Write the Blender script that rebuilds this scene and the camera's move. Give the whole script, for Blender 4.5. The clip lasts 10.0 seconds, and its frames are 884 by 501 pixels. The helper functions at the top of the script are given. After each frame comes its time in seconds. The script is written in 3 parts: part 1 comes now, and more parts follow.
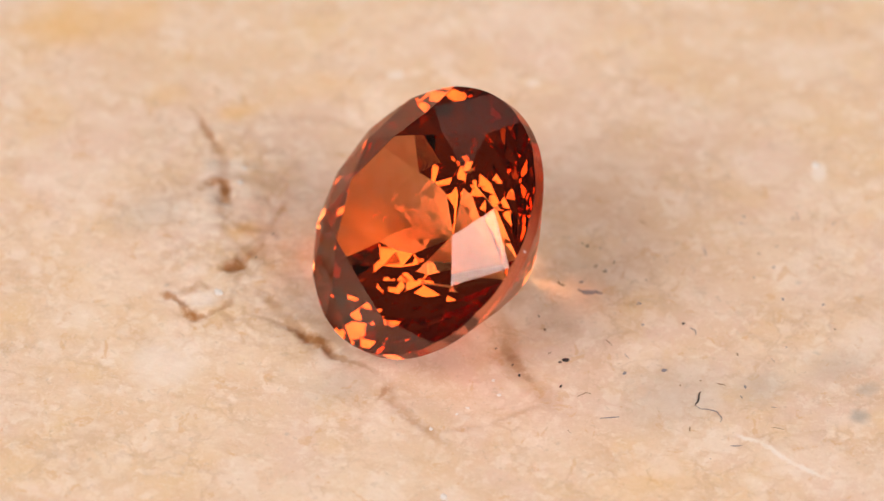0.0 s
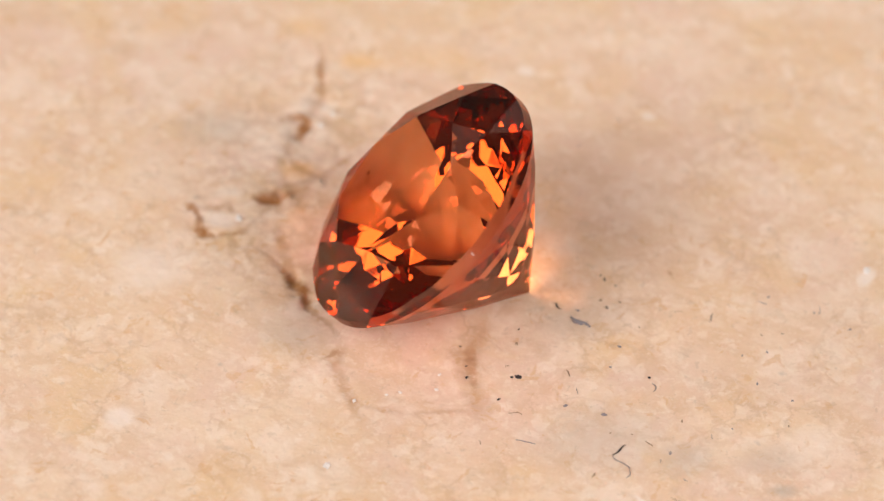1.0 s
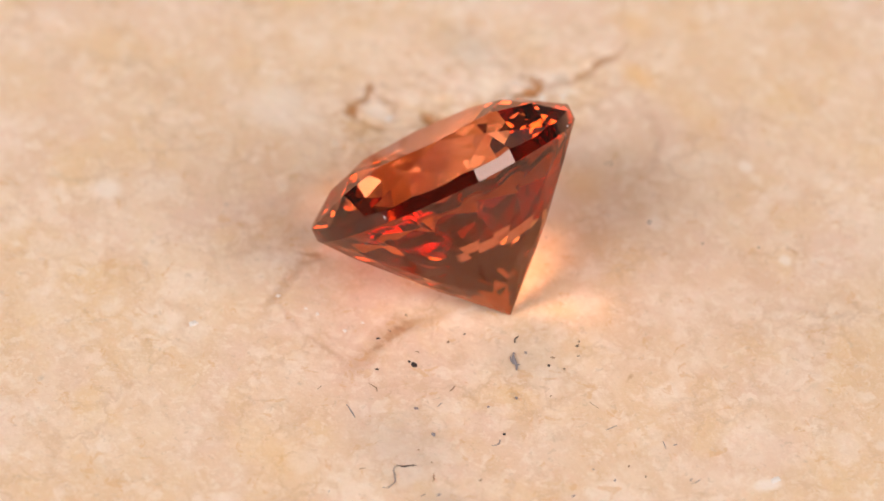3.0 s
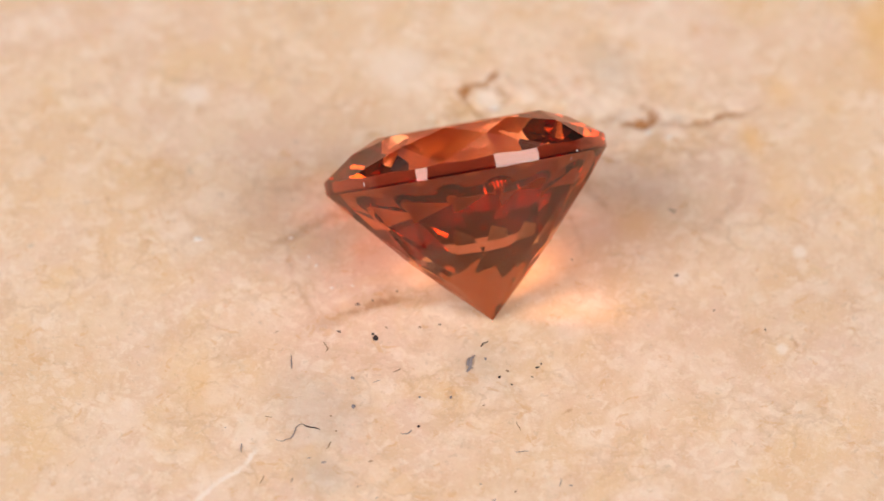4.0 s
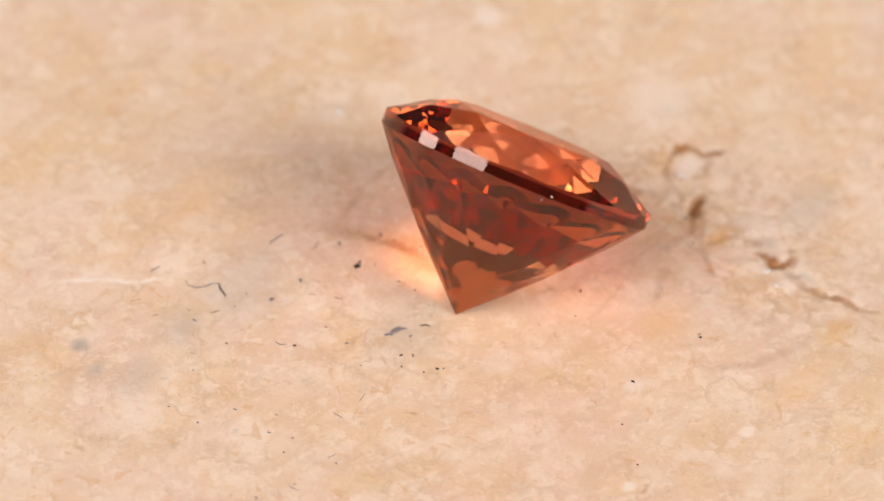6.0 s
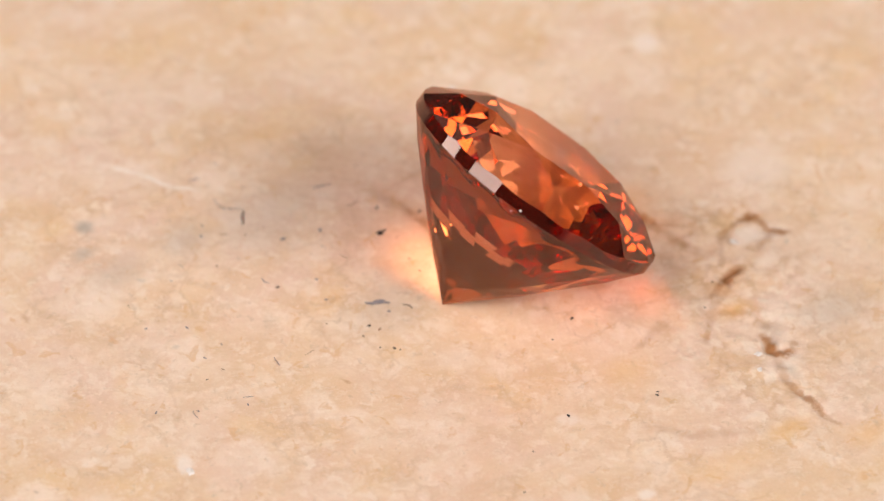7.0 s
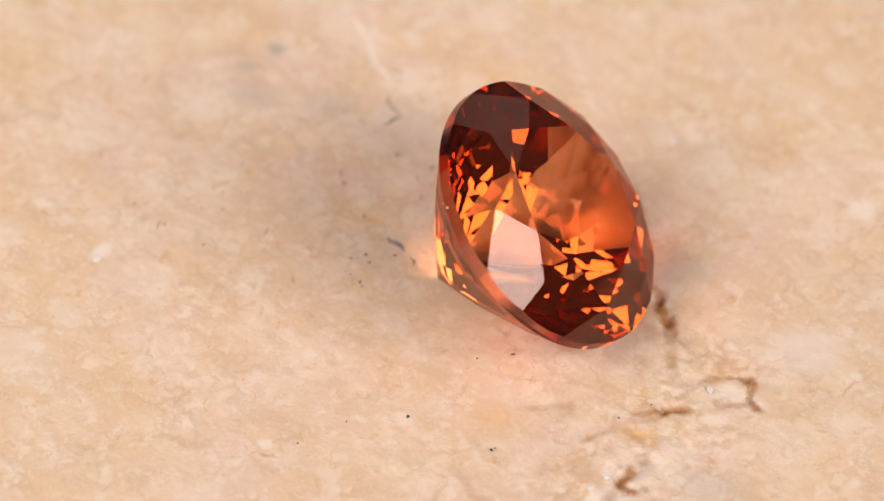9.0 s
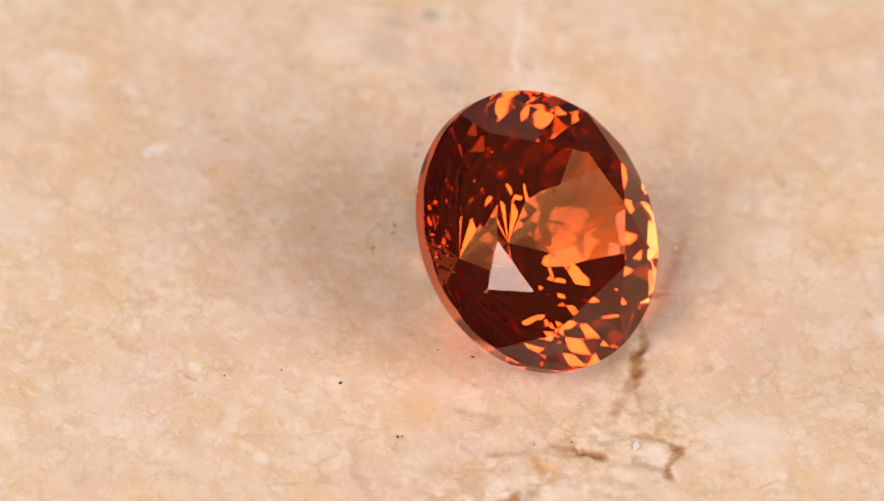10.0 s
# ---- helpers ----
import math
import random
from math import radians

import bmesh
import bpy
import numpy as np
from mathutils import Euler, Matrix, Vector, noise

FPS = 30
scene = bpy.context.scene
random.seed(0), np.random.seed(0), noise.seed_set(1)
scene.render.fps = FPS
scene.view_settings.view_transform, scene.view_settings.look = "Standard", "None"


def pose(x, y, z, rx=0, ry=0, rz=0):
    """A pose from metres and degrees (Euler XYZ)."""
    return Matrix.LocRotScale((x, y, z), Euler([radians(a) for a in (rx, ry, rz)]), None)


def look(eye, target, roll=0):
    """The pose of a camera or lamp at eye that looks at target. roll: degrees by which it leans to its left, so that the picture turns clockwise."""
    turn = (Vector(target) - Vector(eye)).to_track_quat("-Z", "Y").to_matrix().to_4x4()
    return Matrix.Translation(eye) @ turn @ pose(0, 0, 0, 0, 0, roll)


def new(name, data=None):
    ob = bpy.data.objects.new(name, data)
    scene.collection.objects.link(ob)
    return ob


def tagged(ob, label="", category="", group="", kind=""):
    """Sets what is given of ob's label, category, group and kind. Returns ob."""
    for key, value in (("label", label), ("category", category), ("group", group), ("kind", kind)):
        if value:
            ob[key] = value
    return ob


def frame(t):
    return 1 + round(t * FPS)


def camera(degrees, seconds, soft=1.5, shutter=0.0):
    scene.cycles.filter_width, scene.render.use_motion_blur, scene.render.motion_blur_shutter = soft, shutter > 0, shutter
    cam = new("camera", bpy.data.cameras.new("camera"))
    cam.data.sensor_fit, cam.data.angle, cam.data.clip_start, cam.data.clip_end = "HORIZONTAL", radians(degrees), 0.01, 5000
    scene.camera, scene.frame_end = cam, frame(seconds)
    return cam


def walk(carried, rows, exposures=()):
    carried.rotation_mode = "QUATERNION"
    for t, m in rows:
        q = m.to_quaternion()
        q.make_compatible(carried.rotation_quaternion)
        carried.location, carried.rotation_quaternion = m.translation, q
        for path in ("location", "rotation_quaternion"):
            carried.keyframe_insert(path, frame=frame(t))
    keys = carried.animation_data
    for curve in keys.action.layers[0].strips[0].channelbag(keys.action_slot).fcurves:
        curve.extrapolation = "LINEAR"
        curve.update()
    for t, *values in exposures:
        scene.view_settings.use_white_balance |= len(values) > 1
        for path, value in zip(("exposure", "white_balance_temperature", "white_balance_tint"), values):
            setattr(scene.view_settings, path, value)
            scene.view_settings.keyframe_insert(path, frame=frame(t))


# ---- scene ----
MM = 0.001
SPIN = -23.78                      # degrees per second of the turning slab

cam = camera(6.5, 10.0, soft=1.45)
EYE = (0.0, -156.458 * MM, 152.837 * MM)
AIM = (-1.181 * MM, 1.468 * MM, 0.0)
cam.data.dof.use_dof = True
cam.data.dof.focus_distance = 0.2155
cam.data.dof.aperture_fstop = 62.0
walk(cam, [(0.0, look(EYE, AIM, 1.586)), (10.0, look(EYE, AIM, 1.586))], exposures=[(0.0, 0.0), (10.0, 0.0)])

# the gem throws its coloured light onto the stone
scene.cycles.caustics_refractive = scene.cycles.caustics_reflective = True
scene.cycles.sample_clamp_indirect = 0.0
scene.cycles.blur_glossy = 0.0
scene.cycles.max_bounces = scene.cycles.glossy_bounces = scene.cycles.transmission_bounces = 28

# ---- light: dim room, three softboxes beside the camera, added fill behind ----
world = bpy.data.worlds.new("room")
scene.world = world
world.use_nodes = True
world.node_tree.nodes["Background"].inputs["Color"].default_value = (1.0, 0.79, 0.68, 1)
world.node_tree.nodes["Background"].inputs["Strength"].default_value = 0.10


def softbox(name, azimuth, elevation, distance, width, height, power, colour):
    """A rectangular softbox or fill panel; azimuth 0 is the camera's side, positive to its right."""
    az, el = radians(azimuth), radians(elevation)
    at = Vector((math.sin(az) * math.cos(el), -math.cos(az) * math.cos(el), math.sin(el))) * distance
    data = bpy.data.lights.new(name, "AREA")
    data.shape, data.size, data.size_y, data.energy, data.color = "RECTANGLE", width, height, power, colour
    lamp = new(name, data)
    lamp.matrix_world = look(at, (0, 0, 0.003))
    return lamp


softbox("softbox", -51, 41, 0.50, 0.25, 0.30, 1.88, (1.0, 0.948, 0.928))
softbox("softbox", -95, 20, 0.50, 0.15, 0.12, 0.52, (1.0, 0.948, 0.928))
softbox("softbox", 56, 35, 0.50, 0.31, 0.27, 2.18, (1.0, 0.948, 0.928))
# unseen panel added as soft fill, standing in for a bright background
softbox("back_fill", 180, 36, 0.70, 1.1, 0.45, 0.60, (1.0, 0.92, 0.88))



# ---- materials ----
def material(name):
    m = bpy.data.materials.new(name)
    m.use_nodes = True
    nt = m.node_tree
    nt.nodes.clear()
    out = nt.nodes.new("ShaderNodeOutputMaterial")
    return m, nt, out


def node(nt, kind, **values):
    n = nt.nodes.new(kind)
    for key, value in values.items():
        n.inputs[key.replace("_", " ")].default_value = value
    return n


def noise_node(nt, coords, scale, detail=4.0, rough=0.55, distortion=0.0):
    n = node(nt, "ShaderNodeTexNoise", Scale=scale, Detail=detail, Roughness=rough, Distortion=distortion)
    nt.links.new(coords, n.inputs["Vector"])
    return n.outputs["Fac"]


def ramp(nt, value, low, high):
    n = nt.nodes.new("ShaderNodeMapRange")
    n.interpolation_type = "SMOOTHSTEP"
    n.inputs["From Min"].default_value, n.inputs["From Max"].default_value = low, high
    nt.links.new(value, n.inputs["Value"])
    return n.outputs["Result"]


def times(nt, a, b):
    n = nt.nodes.new("ShaderNodeMath")
    n.operation = "MULTIPLY"
    nt.links.new(a, n.inputs[0])
    if isinstance(b, float):
        n.inputs[1].default_value = b
    else:
        nt.links.new(b, n.inputs[1])
    return n.outputs[0]


def blend(nt, fac, a, b):
    n = nt.nodes.new("ShaderNodeMix")
    n.data_type = "RGBA"
    nt.links.new(fac, n.inputs["Factor"])
    for socket, value in ((n.inputs[6], a), (n.inputs[7], b)):
        if isinstance(value, tuple):
            socket.default_value = (*value, 1)
        else:
            nt.links.new(value, socket)
    return n.outputs[2]


def mark_mask(nt, coords, marks, before=None):
    """The strongest of a list of ragged oval marks (x, y, rx, ry, turn, edge, amount), in millimetres.
    Each mark waits for the one before it, which keeps the shader small."""
    total, last = None, before
    for x, y, rx, ry, turn, edge, amount in marks:
        place = nt.nodes.new("ShaderNodeMapping")
        place.vector_type = "TEXTURE"
        place.inputs["Location"].default_value = (x, y, 0)
        place.inputs["Rotation"].default_value = (0, 0, radians(turn))
        place.inputs["Scale"].default_value = (rx, ry, 1000)
        if last is None:
            nt.links.new(coords, place.inputs["Vector"])
        else:
            wait = nt.nodes.new("ShaderNodeVectorMath")
            wait.operation = "MULTIPLY_ADD"
            wait.inputs[1].default_value = (1e-6, 1e-6, 1e-6)
            nt.links.new(last, wait.inputs[0])
            nt.links.new(coords, wait.inputs[2])
            nt.links.new(wait.outputs["Vector"], place.inputs["Vector"])
        far = nt.nodes.new("ShaderNodeVectorMath")
        far.operation = "LENGTH"
        nt.links.new(place.outputs["Vector"], far.inputs[0])
        fall = nt.nodes.new("ShaderNodeMapRange")
        fall.interpolation_type = "SMOOTHSTEP"
        for key, value in (("From Min", 1 + edge), ("From Max", max(1 - edge, 0.0)), ("To Max", amount)):
            fall.inputs[key].default_value = value
        nt.links.new(far.outputs["Value"], fall.inputs["Value"])
        if total is None:
            total = fall.outputs["Result"]
        else:
            most = nt.nodes.new("ShaderNodeMath")
            most.operation = "MAXIMUM"
            nt.links.new(total, most.inputs[0])
            nt.links.new(fall.outputs["Result"], most.inputs[1])
            total = most.outputs[0]
        last = total
    return total


def stone_material(marks):
    m, nt, out = material("honed_travertine")
    tc = nt.nodes.new("ShaderNodeTexCoord")
    mm = node(nt, "ShaderNodeMapping")
    mm.inputs["Scale"].default_value = (1000, 1000, 1000)
    nt.links.new(tc.outputs["Object"], mm.inputs["Vector"])
    v = mm.outputs["Vector"]
    lay = node(nt, "ShaderNodeMapping")
    lay.inputs["Rotation"].default_value = (0, 0, radians(-35))
    lay.inputs["Scale"].default_value = (720, 1150, 1000)
    nt.links.new(tc.outputs["Object"], lay.inputs["Vector"])
    w = lay.outputs["Vector"]
    # broad tone: pinkish cream, yellow cream and waxy pale clouds
    c = blend(nt, ramp(nt, noise_node(nt, v, 0.14, 3.0), 0.40, 0.60), (0.725, 0.51, 0.335), (0.73, 0.52, 0.395))
    c = blend(nt, times(nt, ramp(nt, noise_node(nt, v, 0.33, 4.0, 0.6, 0.3), 0.47, 0.63), 0.50), c, (0.745, 0.515, 0.29))
    c = blend(nt, times(nt, ramp(nt, noise_node(nt, w, 0.42, 4.0, 0.55, 0.2), 0.45, 0.60), 0.55), c, (0.79, 0.61, 0.47))
    c = blend(nt, times(nt, ramp(nt, noise_node(nt, w, 0.85, 5.0, 0.6, 0.4), 0.49, 0.62), 0.42), c, (0.63, 0.41, 0.25))
    c = blend(nt, times(nt, ramp(nt, noise_node(nt, v, 0.9, 4.0, 0.6, 0.6), 0.60, 0.72), 0.28), c, (0.52, 0.40, 0.28))
    # pale clots at three sizes, with ragged outlines
    warp = node(nt, "ShaderNodeTexNoise", Scale=1.5, Detail=4.0, Roughness=0.6)
    nt.links.new(v, warp.inputs["Vector"])
    bent = nt.nodes.new("ShaderNodeVectorMath")
    bent.operation = "MULTIPLY_ADD"
    bent.inputs[1].default_value = (1.3, 1.3, 0.6)
    nt.links.new(warp.outputs["Color"], bent.inputs[0])
    nt.links.new(v, bent.inputs[2])
    for size, low, high, where, amount in ((0.62, 0.46, 0.28, 0.4, 0.45), (1.6, 0.48, 0.26, 0.6, 0.46), (3.0, 0.46, 0.24, 0.9, 0.40), (5.5, 0.42, 0.20, 1.4, 0.30)):
        clot = node(nt, "ShaderNodeTexVoronoi", Scale=size)
        nt.links.new(bent.outputs["Vector"], clot.inputs["Vector"])
        here = times(nt, ramp(nt, clot.outputs["Distance"], low, high), ramp(nt, noise_node(nt, v, where, 3.0, 0.6), 0.42, 0.58))
        c = blend(nt, times(nt, here, amount), c, (0.84, 0.685, 0.56))
    # sparse rusty flecks and faint grain
    c = blend(nt, times(nt, ramp(nt, noise_node(nt, v, 1.5, 4.0, 0.62, 0.8), 0.60, 0.68), 0.50), c, (0.64, 0.37, 0.17))
    c = blend(nt, times(nt, ramp(nt, noise_node(nt, v, 3.0, 4.0, 0.65, 0.5), 0.60, 0.68), 0.36), c, (0.50, 0.36, 0.25))
    c = blend(nt, times(nt, ramp(nt, noise_node(nt, v, 6.0, 3.0, 0.6), 0.54, 0.64), 0.16), c, (0.86, 0.71, 0.58))
    c = blend(nt, times(nt, ramp(nt, noise_node(nt, v, 11.0, 2.0, 0.6), 0.58, 0.68), 0.10), c, (0.50, 0.31, 0.18))
    seam = node(nt, "ShaderNodeTexVoronoi", Scale=0.85)
    seam.feature = "DISTANCE_TO_EDGE"
    nt.links.new(bent.outputs["Vector"], seam.inputs["Vector"])
    patchy = ramp(nt, noise_node(nt, v, 0.35, 3.0), 0.48, 0.62)
    c = blend(nt, times(nt, times(nt, ramp(nt, seam.outputs["Distance"], 0.10, 0.0), patchy), 0.28), c, (0.48, 0.29, 0.165))
    # stains that belong to the slab: iron in the pits, ochre, calcite, grey clay
    shift = node(nt, "ShaderNodeTexNoise", Scale=3.4, Detail=5.0, Roughness=0.72)
    nt.links.new(v, shift.inputs["Vector"])
    ragged = nt.nodes.new("ShaderNodeVectorMath")
    ragged.operation = "MULTIPLY_ADD"
    ragged.inputs[1].default_value = (0.30, 0.30, 0.0)
    nt.links.new(shift.outputs["Color"], ragged.inputs[0])
    nt.links.new(v, ragged.inputs[2])
    centred = nt.nodes.new("ShaderNodeVectorMath")
    centred.inputs[1].default_value = (-0.15, -0.15, 0.0)
    nt.links.new(ragged.outputs["Vector"], centred.inputs[0])
    sugary = mark_mask(nt, centred.outputs["Vector"], marks["sugary"])
    lumps = node(nt, "ShaderNodeTexVoronoi", Scale=2.1)
    lumps.feature = "SMOOTH_F1"
    lumps.inputs["Smoothness"].default_value = 0.25
    nt.links.new(bent.outputs["Vector"], lumps.inputs["Vector"])
    c = blend(nt, times(nt, times(nt, sugary, ramp(nt, lumps.outputs["Distance"], 0.48, 0.22)), 0.62), c, (0.83, 0.675, 0.54))
    gaps = times(nt, ramp(nt, lumps.outputs["Distance"], 0.46, 0.66), ramp(nt, noise_node(nt, v, 0.7, 4.0, 0.6), 0.44, 0.58))
    c = blend(nt, times(nt, times(nt, sugary, gaps), 0.40), c, (0.52, 0.31, 0.16))
    relief = times(nt, sugary, lumps.outputs["Distance"])
    before = sugary
    for kind, colour in (("ochre", (0.76, 0.44, 0.15)), ("pale", (0.83, 0.70, 0.60)), ("grey", (0.38, 0.33, 0.28)), ("brown", (0.36, 0.145, 0.040))):
        before = mark_mask(nt, centred.outputs["Vector"], marks[kind], before)
        worn = times(nt, before, ramp(nt, noise_node(nt, v, 3.0, 4.0, 0.7), 0.22, 0.46)) if kind == "brown" else before
        c = blend(nt, worn, c, colour)
    b = node(nt, "ShaderNodeBsdfPrincipled", Roughness=0.42)
    b.inputs["Specular IOR Level"].default_value = 0.35
    nt.links.new(c, b.inputs["Base Color"])
    b.inputs["Subsurface Weight"].default_value = 0.15
    b.inputs["Subsurface Radius"].default_value = (1.0, 0.6, 0.4)
    b.inputs["Subsurface Scale"].default_value = 0.0008
    r = nt.nodes.new("ShaderNodeMapRange")
    r.inputs["To Min"].default_value, r.inputs["To Max"].default_value = 0.32, 0.62
    nt.links.new(noise_node(nt, v, 1.2, 4.0), r.inputs["Value"])
    nt.links.new(r.outputs["Result"], b.inputs["Roughness"])
    bump = node(nt, "ShaderNodeBump", Strength=0.45, Distance=0.00006)
    nt.links.new(noise_node(nt, v, 2.8, 5.0, 0.6), bump.inputs["Height"])
    lumpy = node(nt, "ShaderNodeBump", Strength=0.25, Distance=0.00010)
    lumpy.invert = True
    nt.links.new(relief, lumpy.inputs["Height"])
    nt.links.new(bump.outputs["Normal"], lumpy.inputs["Normal"])
    bump = lumpy
    nt.links.new(bump.outputs["Normal"], b.inputs["Normal"])
    nt.links.new(b.outputs["BSDF"], out.inputs["Surface"])
    return m


def gem_material(name, body, deep, rough=0.0):
    """Polished gem: clear orange in one pass, deepening with every total reflection inside; a rosy gloss outside."""
    m, nt, out = material(name)
    fres = node(nt, "ShaderNodeFresnel", IOR=GEM_INDEX)
    refr = node(nt, "ShaderNodeBsdfRefraction", IOR=GEM_INDEX, Roughness=rough, Color=(*body, 1))
    gloss = node(nt, "ShaderNodeBsdfGlossy", Roughness=rough)
    nt.links.new(blend(nt, ramp(nt, fres.outputs["Fac"], 0.90, 0.995), (0.84, 0.60, 0.52), deep), gloss.inputs["Color"])
    mix = nt.nodes.new("ShaderNodeMixShader")
    nt.links.new(fres.outputs["Fac"], mix.inputs["Fac"])
    nt.links.new(refr.outputs["BSDF"], mix.inputs[1])
    nt.links.new(gloss.outputs["BSDF"], mix.inputs[2])
    nt.links.new(mix.outputs["Shader"], out.inputs["Surface"])
    return m


def matte(name, colour, rough=0.7, spread=0.25):
    m, nt, out = material(name)
    tc = nt.nodes.new("ShaderNodeTexCoord")
    n = noise_node(nt, tc.outputs["Object"], 6000.0, 3.0)
    dark = tuple(x * (1 - spread) for x in colour)
    b = node(nt, "ShaderNodeBsdfPrincipled", Roughness=rough)
    nt.links.new(blend(nt, n, dark, colour), b.inputs["Base Color"])
    nt.links.new(b.outputs["BSDF"], out.inputs["Surface"])
    return m


GEM_INDEX = 1.82
GEM_BODY = (0.985, 0.67, 0.46)
GEM_DEEP = (0.78, 0.35, 0.185)
M_GEM = gem_material("gem_polish", GEM_BODY, GEM_DEEP)
# the band's dim interior is put into its darker body colour
M_GIRDLE = gem_material("gem_girdle", (0.76, 0.33, 0.24), GEM_DEEP, 0.03)
M_BLACK = matte("black_mineral", (0.035, 0.025, 0.025))
M_GREY = matte("grey_mineral", (0.27, 0.235, 0.245))
M_BROWN = matte("brown_mineral", (0.33, 0.20, 0.12))
M_WHITE = matte("white_calcite", (0.80, 0.72, 0.66), 0.35, 0.10)
M_TABLE = matte("grey_tabletop", (0.30, 0.26, 0.24), 0.6)


# ---- helpers for building ----
def part(name, bm, mat, parent=None, label=""):
    me = bpy.data.meshes.new(name)
    bm.normal_update()
    bm.to_mesh(me)
    bm.free()
    me.materials.append(mat)
    ob = new(name, me)
    if parent is not None:
        ob.parent = parent
    if label:
        ob["label"] = label
    return ob


def value_noise(x, y, size, seed):
    """Smooth noise in -1..1 with features of that size."""
    table = np.random.RandomState(seed).rand(64, 64) * 2 - 1
    gx, gy = x / size + 1000, y / size + 1000
    ix, iy = np.floor(gx).astype(int), np.floor(gy).astype(int)
    fx, fy = gx - ix, gy - iy
    fx, fy = fx * fx * (3 - 2 * fx), fy * fy * (3 - 2 * fy)
    a, b = table[ix % 64, iy % 64], table[(ix + 1) % 64, iy % 64]
    c, d = table[ix % 64, (iy + 1) % 64], table[(ix + 1) % 64, (iy + 1) % 64]
    return (a * (1 - fx) + b * fx) * (1 - fy) + (c * (1 - fx) + d * fx) * fy


def fractal(x, y, size, seed, octaves=4):
    return sum(value_noise(x, y, size / 2 ** k, seed + k) * 0.55 ** k for k in range(octaves))


def smooth(v, low, high):
    u = np.clip((v - low) / (high - low), 0, 1)
    return u * u * (3 - 2 * u)


# ---- the setting ----
def tabletop():
    bm = bmesh.new()
    bmesh.ops.create_cube(bm, size=1.0, matrix=Matrix.Translation((0, 0, -0.030)) @ Matrix.Diagonal((1.6, 1.6, 0.040, 1)))
    bmesh.ops.bevel(bm, geom=bm.edges[:], offset=0.003, segments=2, affect="EDGES")
    return tagged(part("tabletop", bm, M_TABLE), "plain grey tabletop under the stone slab", "table", kind="structure")


